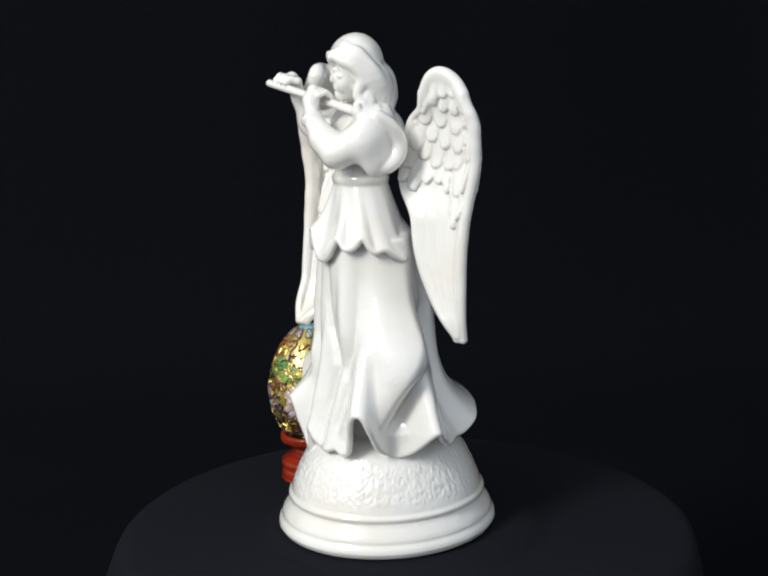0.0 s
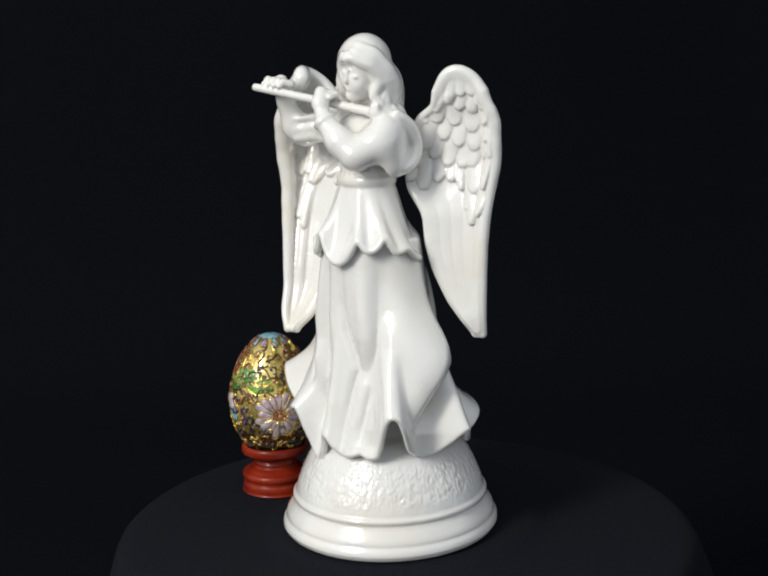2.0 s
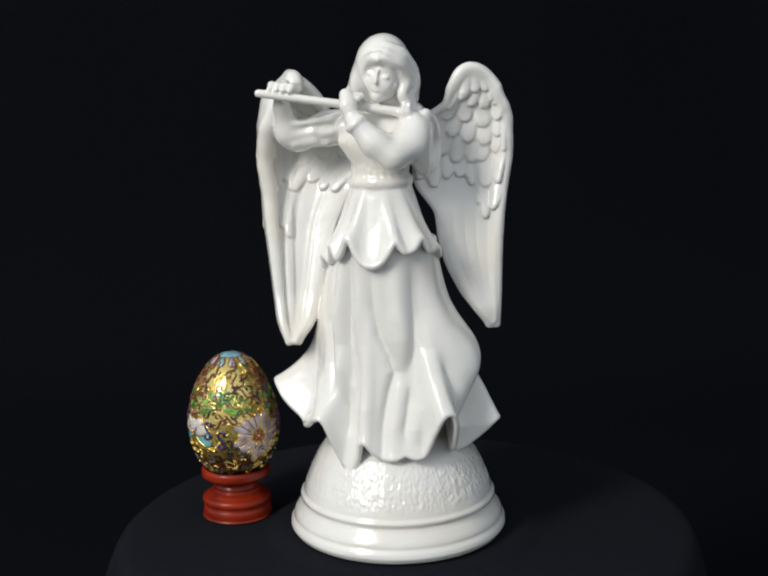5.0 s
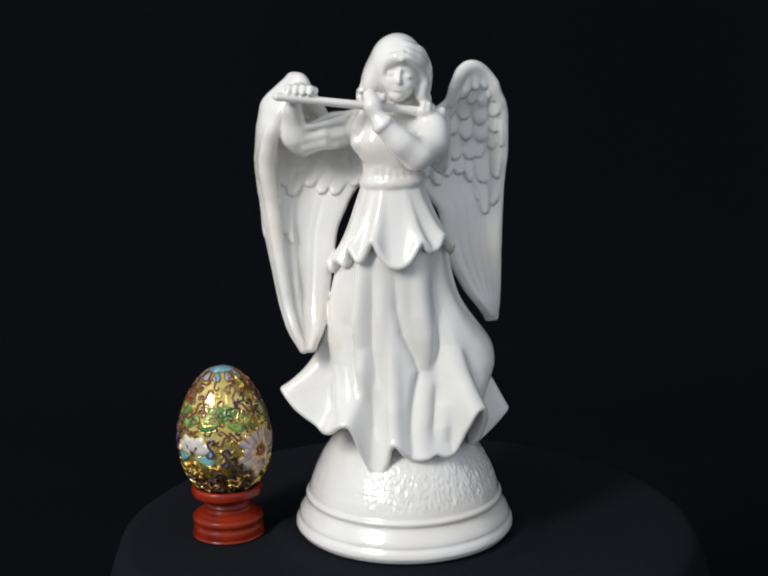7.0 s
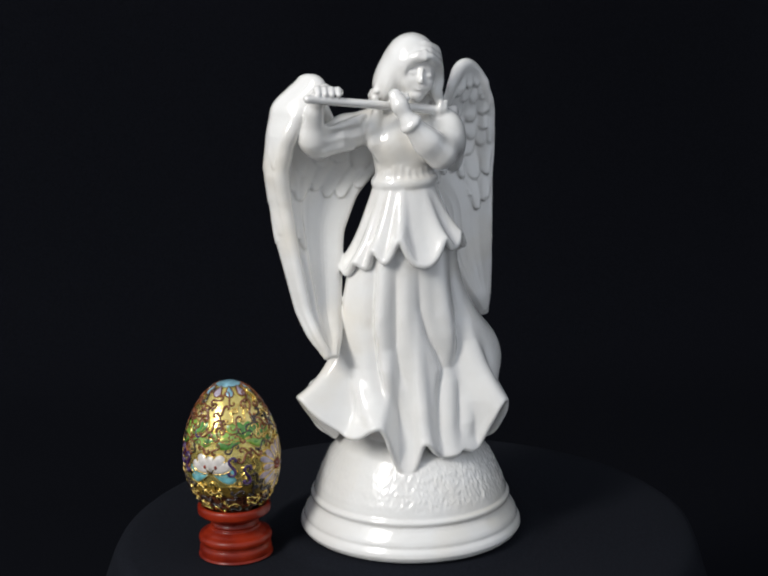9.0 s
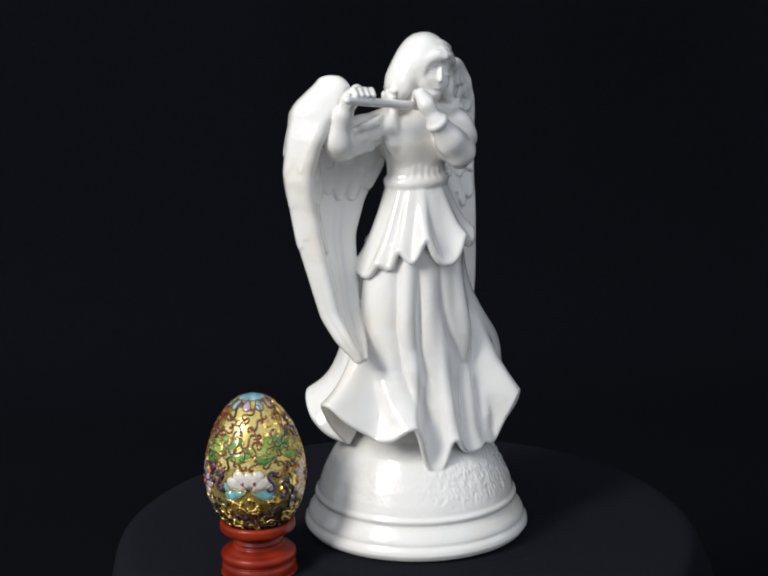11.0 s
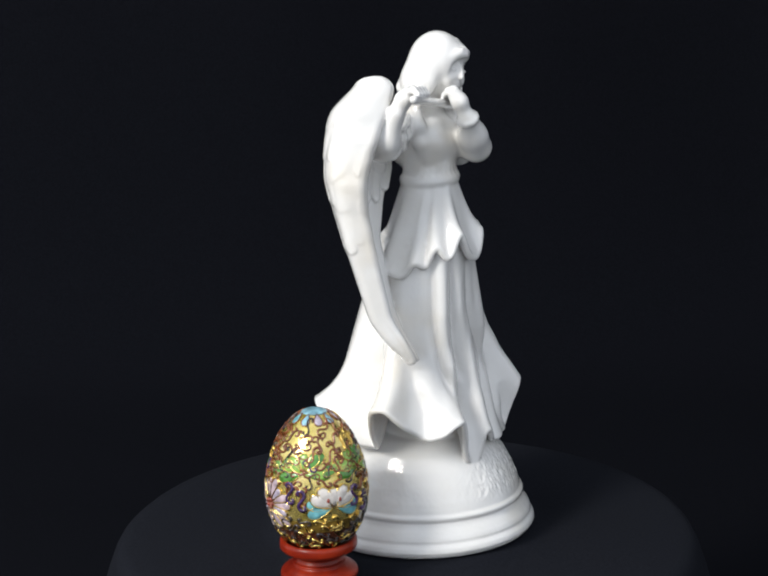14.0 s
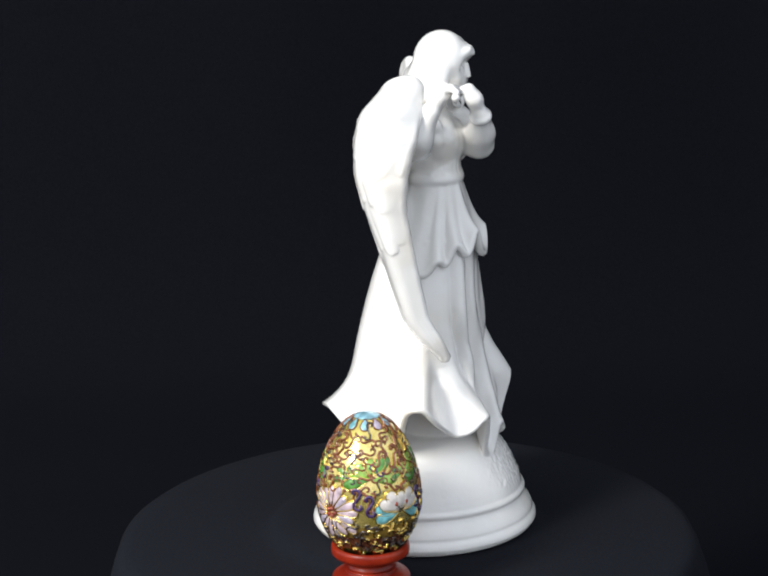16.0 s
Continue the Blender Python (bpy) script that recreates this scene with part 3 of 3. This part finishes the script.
RIGHT_WING = [(.3030, [(-0.0450, -0.0120), (-0.0520, -0.0150), (-0.0590, -0.0210), (-0.0610, -0.0290), (-0.0540, -0.0360)]),
              (.288, [(-0.0340, 0.0000), (-0.0560, -0.0040), (-0.0745, -0.0128), (-0.0805, -0.0310), (-0.0660, -0.0395)]),
              (.270, [(-0.0120, 0.0030), (-0.0420, 0.0050), (-0.0735, -0.0070), (-0.0840, -0.0265), (-0.0750, -0.0395)]),
              (.247, [(-0.0120, -0.0010), (-0.0450, 0.0015), (-0.0755, -0.0075), (-0.0860, -0.0240), (-0.0800, -0.0355)]),
              (.228, [(-0.0310, -0.0095), (-0.0510, -0.0110), (-0.0735, -0.0120), (-0.0840, -0.0260), (-0.0780, -0.0345)]),
              (.204, [(-0.0415, -0.0150), (-0.0550, -0.0178), (-0.0705, -0.0195), (-0.0812, -0.0300), (-0.0750, -0.0375)]),
              (.158, [(-0.0460, -0.0295), (-0.0540, -0.0312), (-0.0635, -0.0315), (-0.0710, -0.0385), (-0.0670, -0.0450)]),
              (.143, [(-0.0465, -0.0390), (-0.0530, -0.0390), (-0.0595, -0.0415), (-0.0645, -0.0470), (-0.0610, -0.0525)]),
              (.132, [(-0.0510, -0.0520), (-0.0530, -0.0525), (-0.0545, -0.0530), (-0.0555, -0.0540), (-0.0550, -0.0545)])]
LEFT_WING = [(.3062, [(.0365, .0030), (.0420, .0065), (.0495, .0118), (.0560, .0175), (.0605, .0200)]),
             (.291, [(.0325, .0040), (.0400, .0098), (.0490, .0165), (.0570, .0220), (.0645, .0230)]),
             (.276, [(.0200, .0015), (.0320, .0120), (.0450, .0205), (.0570, .0262), (.0660, .0255)]),
             (.250, [(.0120, .0000), (.0280, .0130), (.0430, .0220), (.0565, .0272), (.0660, .0262)]),
             (.232, [(.0150, -.0030), (.0300, .0100), (.0440, .0195), (.0560, .0245), (.0640, .0232)]),
             (.215, [(.0285, -.0005), (.0370, .0080), (.0460, .0155), (.0550, .0200), (.0632, .0197)]),
             (.195, [(.0305, .0000), (.0380, .0070), (.0465, .0135), (.0550, .0175), (.0628, .0178)]),
             (.180, [(.0340, .0020), (.0410, .0080), (.0480, .0130), (.0550, .0167), (.0625, .0174)]),
             (.160, [(.0430, .0065), (.0480, .0105), (.0530, .0142), (.0580, .0166), (.0622, .0172)]),
             (.148, [(.0515, .0105), (.0540, .0130), (.0570, .0152), (.0600, .0170), (.0618, .0175)]),
             (.1375, [(.0570, .0170), (.0580, .0178), (.0590, .0184), (.0600, .0188), (.0605, .0190)])]


def feather_relief(rows, u, v):
    """How far the layered feathers stand out at (u, v); v runs from the top of the wing to its tip."""
    out = np.zeros_like(u)
    for v0, v1, u0, u1, count, shift, tall in rows:
        w = (u - u0) / (u1 - u0) * count + shift + (0.16 * np.sin(v * 23 + u0 * 9 + v0 * 50) if v1 - v0 < 0.3 else 0)
        k = np.floor(w)
        f = np.abs(w - k - 0.5) * 2
        far = v1 + 0.020 * np.sin(k * 2.1 + v0 * 40)
        end = far - min(0.055, (v1 - v0) * 0.55) * f ** 2.4
        inside = (v > v0) & (v < end) & (u >= u0) & (u <= u1)
        up = np.clip((v - v0) / (v1 - v0), 0, 1)
        h = 1.7 * tall * (0.12 + 0.88 * up) * (1 - (0.75 * f ** 3.2 if v1 - v0 < 0.3 else 0.95 * f ** 4))
        out = np.where(inside, np.maximum(out, h), out)
    return out


def carve_wing(clay, levels, rows, edge, peak, front, fill=0.0):
    nv = 250
    zs = np.array([lv[0] for lv in levels])
    ctrl = np.array([lv[1] for lv in levels])
    v = np.linspace(0, 1, nv)
    cum = np.concatenate([[0], np.cumsum(np.abs(np.diff(zs)) + 0.003)])
    cum = cum / cum[-1]
    z = np.interp(v, cum, zs)
    pts = np.zeros((nv, 5, 2))
    for i in range(5):
        for j in range(2):
            w = np.interp(v, cum, ctrl[:, i, j])
            pts[:, i, j] = np.convolve(np.pad(w, 7, "edge"), np.ones(15) / 15, "valid")
    all_p, all_r = [], []
    for a in range(nv):
        run = np.array(smooth_profile([tuple(p) for p in pts[a]], 24))
        gone = np.concatenate([[0], np.cumsum(np.hypot(*np.diff(run, axis=0).T))])
        width = max(gone[-1], 1e-4)
        m = max(4, int(width / 0.0008))
        uu = np.linspace(0, 1, m)
        x, y = np.interp(uu * width, gone, run[:, 0]), np.interp(uu * width, gone, run[:, 1])
        tx, ty = np.gradient(x), np.gradient(y)
        ln = np.hypot(tx, ty) + 1e-9
        nx, ny = -ty / ln, tx / ln
        crown = np.exp(-(v[a] / (0.14 if peak < 0.6 else 0.18)) ** 2)
        zu = z[a] - crown * np.where(uu > peak, (0.013 if peak < 0.6 else 0.004) * ((uu - peak) / (1 - peak)) ** 2, (0.013 if peak < 0.6 else 0.028) * ((peak - uu) / peak) ** 2)
        rim = np.maximum(np.exp(-((1 - uu) / (0.095 if peak < 0.6 else 0.13)) ** 2), (0.9 if peak < 0.6 else 0.5) * np.exp(-(v[a] / (0.045 if peak < 0.6 else 0.10)) ** 2) * ease(uu * 4))
        bulge = edge * rim * np.clip(1.4 - v[a] * 1.5, 0.0, 1)
        all_p += list(zip(x, y, zu))
        all_r += list(0.0028 + bulge * (1 + 0.05 * np.sin(v[a] * 75) + 0.06 * np.sin(v[a] * 31 + uu * 9)))
        h = feather_relief(rows, uu, np.full(m, v[a]))
        thick = fill * np.sin(np.pi * np.clip((uu - 0.30) / 0.62, 0, 1)) ** 1.2 * ease((v[a] - 0.22) / 0.2) * ease((1 - v[a]) / 0.25)
        more = thick > 0.0008
        for part_way in (0.5, 1.0):  # the wing is thickest along its middle
            off = front * thick[more] * part_way
            all_p += list(zip(x[more] + nx[more] * off, y[more] + ny[more] * off, zu[more]))
            all_r += [0.0026] * int(more.sum())
        on = h > 0
        for side in (-1, 1):
            off = side * (0.0008 + np.maximum(bulge[on], thick[on] if side == front else 0) + h[on] * (1.0 if side == front else 0.32))
            all_p += list(zip(x[on] + nx[on] * off, y[on] + ny[on] * off, zu[on]))
            all_r += [0.0018] * int(on.sum())
    clay.dots(all_p, all_r)


# feather rows: from, to (down the wing), inner and outer side, how many, shift, height
FEATHERS_L = [(.03, .090, .28, .80, 3, 0.3, .0022), (.06, .135, .16, .90, 4, 0.5, .0021), (.10, .205, .10, 1.0, 4, 0.0, .0022), (.16, .275, .0, .95, 5, 0.5, .0022),
              (.22, .345, .0, .70, 4, 0.0, .0021), (.21, .335, .66, 1.0, 2, 0.3, .0020), (.30, .42, .0, .62, 4, 0.5, .0020), (.29, .43, .56, 1.0, 2, 0.6, .0022), (.36, .545, .66, 1.0, 2, 0.0, .0021),
              (.40, 1.02, .0, 1.0, 5, 0.0, .0010)]
FEATHERS_R = [(.05, .16, .15, .75, 3, 0.0, .0018), (.12, .26, .05, .80, 5, 0.5, .0020), (.20, .34, .02, .62, 4, 0.0, .0021), (.20, .43, .55, .84, 3, 0.0, .0021), (.28, .44, .0, .62, 5, 0.5, .0022),
              (.36, .60, .50, .88, 3, 0.0, .0020), (.38, 1.02, .0, 0.9, 4, 0.0, .0015), (.10, .22, .80, 1.0, 1, 0.0, .0013), (.20, .33, .80, 1.0, 1, 0.5, .0013), (.31, .45, .8, 1.0, 1, 0.0, .0013), (.43, .58, .8, 1.0, 1, 0.0, .0013)]


def angel_statue():
    clay = Clay()
    carve_gown(clay)
    carve_base(clay)
    carve_torso(clay)
    carve_head(clay)
    carve_arms(clay)
    carve_wing(clay, RIGHT_WING, FEATHERS_R, 0.0030, 0.86, 1, 0.0065)
    carve_wing(clay, LEFT_WING, FEATHERS_L, 0.0014, 0.45, -1)
    verts, quads = clay.skin()
    verts = verts - np.array((BASE[0], BASE[1], 0))
    verts[:, 2] -= verts[:, 2].min()
    me = bpy.data.meshes.new("angel_statue")
    me.vertices.add(len(verts))
    me.vertices.foreach_set("co", (verts * S).astype(np.float32).ravel())
    me.loops.add(quads.size)
    me.loops.foreach_set("vertex_index", quads.ravel().astype(np.int32))
    me.polygons.add(len(quads))
    me.polygons.foreach_set("loop_start", np.arange(0, quads.size, 4, dtype=np.int32))
    me.polygons.foreach_set("use_smooth", np.ones(len(quads), bool))
    me.update(calc_edges=True)
    me.validate()
    me.materials.append(PORCELAIN)
    ob = new("angel_statue", me)
    return tagged(ob, "glossy white porcelain angel playing a flute on a round base", "statue")


BASE = (0.001, -0.0138, 0.0762, 0.0725, -54.4)
EGG = (-0.1180, -0.0283)


def egg_stand():
    """A turned stand: foot, collar and cup, each a round of its own."""
    ob = new("egg_stand")
    rounds = {"foot": [(.0001, .0), (.0226, .0), (.0236, .0016), (.0237, .0052), (.0228, .0078), (.0208, .0086), (.0001, .0087)],
              "collar": [(.0001, .0082), (.0208, .0084), (.0228, .0092), (.0240, .0115), (.0234, .0142), (.0208, .0158), (.0190, .0172), (.0166, .0188), (.0150, .0206), (.0001, .0208)],
              "cup": [(.0001, .0200), (.0148, .0202), (.0146, .0235), (.0162, .0262), (.0210, .0278), (.0236, .0292), (.0240, .0318), (.0236, .0342), (.0222, .0352), (.0205, .0345), (.0165, .0302), (.010, .0272), (.0001, .0262)]}
    for name, knots in rounds.items():
        v, f = lathe([(max(r, 0.00005) * S, z * S) for r, z in smooth_profile(knots, 4)])
        part(name, v, f, WOOD, ob)
    return tagged(ob, "turned red lacquered wooden egg stand", "stand")


EGG_HALF, EGG_WIDE = 0.0450, 0.0306


def egg_radius(z):
    """The egg's radius at a height over its lower end, in plan units."""
    k = max(-1.0, min(1.0, z / EGG_HALF - 1))
    return EGG_WIDE * math.sqrt(max(0.0, 1 - k * k)) * (1 - 0.13 * k)


def on_egg(phi, z, lift=0.0):
    """A place on the egg's skin in metres; phi in degrees from the front towards the statue."""
    z = max(0.0004, min(2 * EGG_HALF - 0.0004, z))
    r, dz = egg_radius(z), 0.0003
    slope = (egg_radius(z + dz) - egg_radius(z - dz)) / (2 * dz)
    n = Vector((1, -slope)).normalized()
    a = radians(phi)
    rr, zz = r + lift * n[0], z + lift * n[1]
    return Vector((rr * math.sin(a), -rr * math.cos(a), zz)) * S


def skin_path(phi, z, pts, lift):
    """Flat points (across, up) in plan units, wrapped on the egg about (phi, z)."""
    out = []
    for a, b in pts:
        zz = z + b * 0.93
        out.append(on_egg(phi + math.degrees(a / max(0.006, egg_radius(zz))), zz, lift))
    return out


def wire(name, points, r, material, parent):
    """A thin rounded wire through the points."""
    verts, faces, n = [], [], 5
    for i, p in enumerate(points):
        t = (points[min(i + 1, len(points) - 1)] - points[max(i - 1, 0)]).normalized()
        e = t.cross(Vector((p[0], p[1], (p[2] - 0.040 * S) * 0.6)).normalized()).normalized()
        f = t.cross(e)
        k = r * (1.0 if 0 < i < len(points) - 1 else 0.45)
        verts += [tuple(p + k * (math.cos(2 * math.pi * j / n) * e + math.sin(2 * math.pi * j / n) * f)) for j in range(n)]
    for i in range(len(points) - 1):
        faces += [(i * n + j, i * n + (j + 1) % n, (i + 1) * n + (j + 1) % n, (i + 1) * n + j) for j in range(n)]
    faces += [tuple(range(n))[::-1], tuple((len(points) - 1) * n + j for j in range(n))]
    return part(name, verts, faces, material, parent)


def scroll(size, turns, flip, lean):
    """An S-shaped tendril that curls in at both ends."""
    pts = []
    for i in range(26):
        u = i / 25 * 2 - 1
        s = abs(u)
        a = turns * 2 * math.pi * s ** 1.3
        r = size * (1 - s) ** 0.8 * 0.5
        sign = 1 if u > 0 else -1
        pts.append((sign * (size * 0.55 - r * math.cos(a)), sign * (r * math.sin(a) + size * 0.05)))
    c, q = math.cos(lean), math.sin(lean)
    return [(flip * (c * x - q * y), q * x + c * y) for x, y in pts]


def enamel(name, phi, z, outline, material, parent, lift=0.0007, edge=None):
    """A patch of enamel, slightly domed, with an optional wire along its rim."""
    mid = (sum(p[0] for p in outline) / len(outline), sum(p[1] for p in outline) / len(outline))
    rings = []
    for k, h in ((1.0, 0.0), (0.85, 1.0), (0.45, 1.25)):
        rings.append(skin_path(phi, z, [(mid[0] + (x - mid[0]) * k, mid[1] + (y - mid[1]) * k) for x, y in outline], 0.0001 + lift * h))
    n = len(outline)
    verts = [tuple(p) for r in rings for p in r] + [tuple(skin_path(phi, z, [mid], lift * 1.3)[0])]
    faces = []
    for k in range(2):
        faces += [(k * n + i, k * n + (i + 1) % n, (k + 1) * n + (i + 1) % n, (k + 1) * n + i) for i in range(n)]
    faces += [(2 * n + i, 2 * n + (i + 1) % n, 3 * n) for i in range(n)]
    ob = part(name, verts, faces, material, parent)
    if edge:
        wire("rim_wire", skin_path(phi, z, outline + outline[:1], lift * 0.9), 0.00032, edge, ob)
    return ob


def petal(length, width, angle, start=0.0, point=1.0):
    """The outline of a petal or leaf that grows from start at an angle (degrees from straight up)."""
    a, out = radians(angle), []
    for i in range(14):
        u = i / 13 * 2 - 1
        s = abs(u)
        along, across = start + length * (1 - s ** (1.2 * point)), math.copysign(width * 0.5 * math.sin(math.pi * min(1, s ** 0.8)) , u)
        out.append((along * math.sin(a) + across * math.cos(a), along * math.cos(a) - across * math.sin(a)))
    return out[:-1]


def decorated_egg():
    rng = random.Random(7)
    egg = new("decorated_egg")
    prof = [(max(0.00005, egg_radius(z)) * S, z * S) for z in EGG_HALF * (1 + np.sin(np.linspace(-math.pi / 2, math.pi / 2, 44)))]
    v, f = lathe(prof, 96)
    part("shell", v, f, GOLD, egg, "gilt egg shell")
    verts, faces = lathe([(max(0.00005, egg_radius(z) + 0.0004) * S, (z + 0.0003) * S) for z in (0.0880, 0.0885, 0.0889, 0.0893, 0.0896, 0.0898)], 40)
    part("cap", verts, faces, SKY, egg, "pale blue enamel cap")
    for k in range(10):
        enamel("cap_petal", 36 * k, 0.0850, petal(0.0060, 0.0050, 180, -0.0036), (SKY, PALE, SKY, TURQ)[k % 4], egg, 0.0005, BROWN)
    flowers = ((-28, LOTUS, TURQ, 0.0385), (65, PINK, PALE, 0.0370), (-111, PINK, PALE, 0.0360), (155, LOTUS, TURQ, 0.0385))
    for phi, main, under, z in flowers:
        if main is LOTUS:
            for a in (-80, 80, -108, 108):
                enamel("petal", phi, z - 0.001, petal(0.0165, 0.0080, a, 0.001), under, egg, 0.0006, GOLDWIRE)
            for a in (-60, 60, -31, 31, 0):
                enamel("petal", phi, z - 0.0015, petal(0.0160 - 0.0030 * (a == 0), 0.0080, a, 0.0005), main, egg, 0.0009, GOLDWIRE)
            for a in (-0.0036, 0.0036):
                enamel("seed", phi, z + 0.0035, [(a + 0.0011 * math.cos(t), 0.0018 * math.sin(t)) for t in np.linspace(0, 5.6, 9)], RUST, egg, 0.0013)
        else:
            for k in range(17):
                a = 360 / 17 * k
                enamel("petal", phi, z, petal(0.0145 + 0.0022 * math.sin(k * 2.3), 0.0052, a, 0.0034, 1.2), (main, main, under)[k % 3], egg, 0.0006 + 0.0003 * (k % 2), GOLDWIRE)
            for k in range(5):
                enamel("seed", phi, z, [(0.0027 * math.cos(1.257 * k) + 0.0014 * math.cos(t), 0.0025 * math.sin(1.257 * k) + 0.0015 * math.sin(t)) for t in np.linspace(0, 5.6, 8)], RUST, egg, 0.0013)
    for phi in (-62, 14, 110, -160, -20, 42, -92, 170):
        big = 1.7 if phi in (-62, 14, 110, -160) else 0.9
        for a, ln in ((-100, .0105), (-70, .0090), (-40, .0080), (-8, .0070), (26, .0078), (60, .0088), (100, .0100)):
            enamel("leaf", phi, 0.0585 + rng.uniform(-.0015, .0015), petal(ln * big, 0.0042 * big, a + rng.uniform(-10, 10), 0.0004), (GREEN, LEAF)[rng.random() < .4], egg, 0.0006, GOLDWIRE if rng.random() < 0.6 else None)
    rows = ((0.0815, 11, .0050, BROWN), (0.0768, 14, .0056, BROWN), (0.0720, 17, .0058, BROWN), (0.0672, 19, .0060, BROWN), (0.0625, 19, .0052, BROWN), (0.0580, 18, .0046, BROWN), (0.0530, 19, .0052, BROWN), (0.0480, 19, .0054, BROWN), (0.0430, 16, .0048, BROWN), (0.0380, 15, .0048, BROWN), (0.0330, 14, .0048, BROWN))
    for row, (z, count, size, tone) in enumerate(rows):
        for k in range(count):
            phi = 360 / count * (k + 0.5 * (row % 2)) + rng.uniform(-4, 4)
            near = min(abs((phi - p[0] + 180) % 360 - 180) for p in flowers)
            if z < 0.050 and near < 34 - (12 if z > 0.045 else 0):
                continue
            pts = scroll(size * rng.uniform(0.95, 1.25), rng.uniform(0.75, 1.0), rng.choice((-1, 1)), rng.uniform(-1.3, 1.3))
            wire("scroll", skin_path(phi, z + rng.uniform(-.0012, .0012), pts, 0.0004), rng.uniform(0.00048, 0.00068), rng.choice((tone, tone, tone, DARK, GOLDWIRE)) if rng.random() < 0.96 else PURPLE, egg)
    for phi, z in ((-64, .0420), (-2, .0420), (16, .036), (104, .042), (-78, .046), (118, .036)):
        wire("scroll", skin_path(phi, z, scroll(0.0080, 0.95, 1 if phi > -30 else -1, 1.2), 0.0006), 0.00085, PURPLE, egg)
    # dark ground of the lower bands, gold wires lying on it
    for z, r in ((0.0245, DARKGOLD), (0.0172, DARKRED), (0.0098, DARKGREEN)):
        band = [(max(0.0001, egg_radius(q) + 0.00012) * S, q * S) for q in np.linspace(z - 0.0037, z + 0.0037, 7)]
        vv, ff = lathe(band, 72)
        part("band", vv, ff[:-2], r, egg)
    for z, count, size in ((0.0285, 17, .0050), (0.0240, 18, .0052), (0.0190, 18, .0050), (0.0145, 16, .0046), (0.0105, 13, .0044)):
        for k in range(count):
            wire("scroll", skin_path(360 / count * k + rng.uniform(-5, 5), z, scroll(size, 0.8, rng.choice((-1, 1)), rng.uniform(-0.8, 0.8)), 0.0005), 0.00060, GOLDWIRE if rng.random() < 0.6 else DARK, egg)
    return tagged(egg, "gold cloisonne egg with enamel flowers, leaves and scrolls", "egg")


backdrop = sweep_cloth()
cloth = turntable_cloth()
statue = angel_statue()
stand = egg_stand()
egg = decorated_egg()


def motions():
    times = [0.5 * i for i in range(33)]
    for thing, x, y, z in ((cloth, 0, 0, 0), (statue, BASE[0], BASE[1], 0.0003), (stand, *EGG, -0.0047), (egg, *EGG, 0.0225)):
        walk(thing, [(t, pose(0, 0, 0, 0, 0, turn(t)) @ pose(x * S, y * S, z * S)) for t in times])


motions()
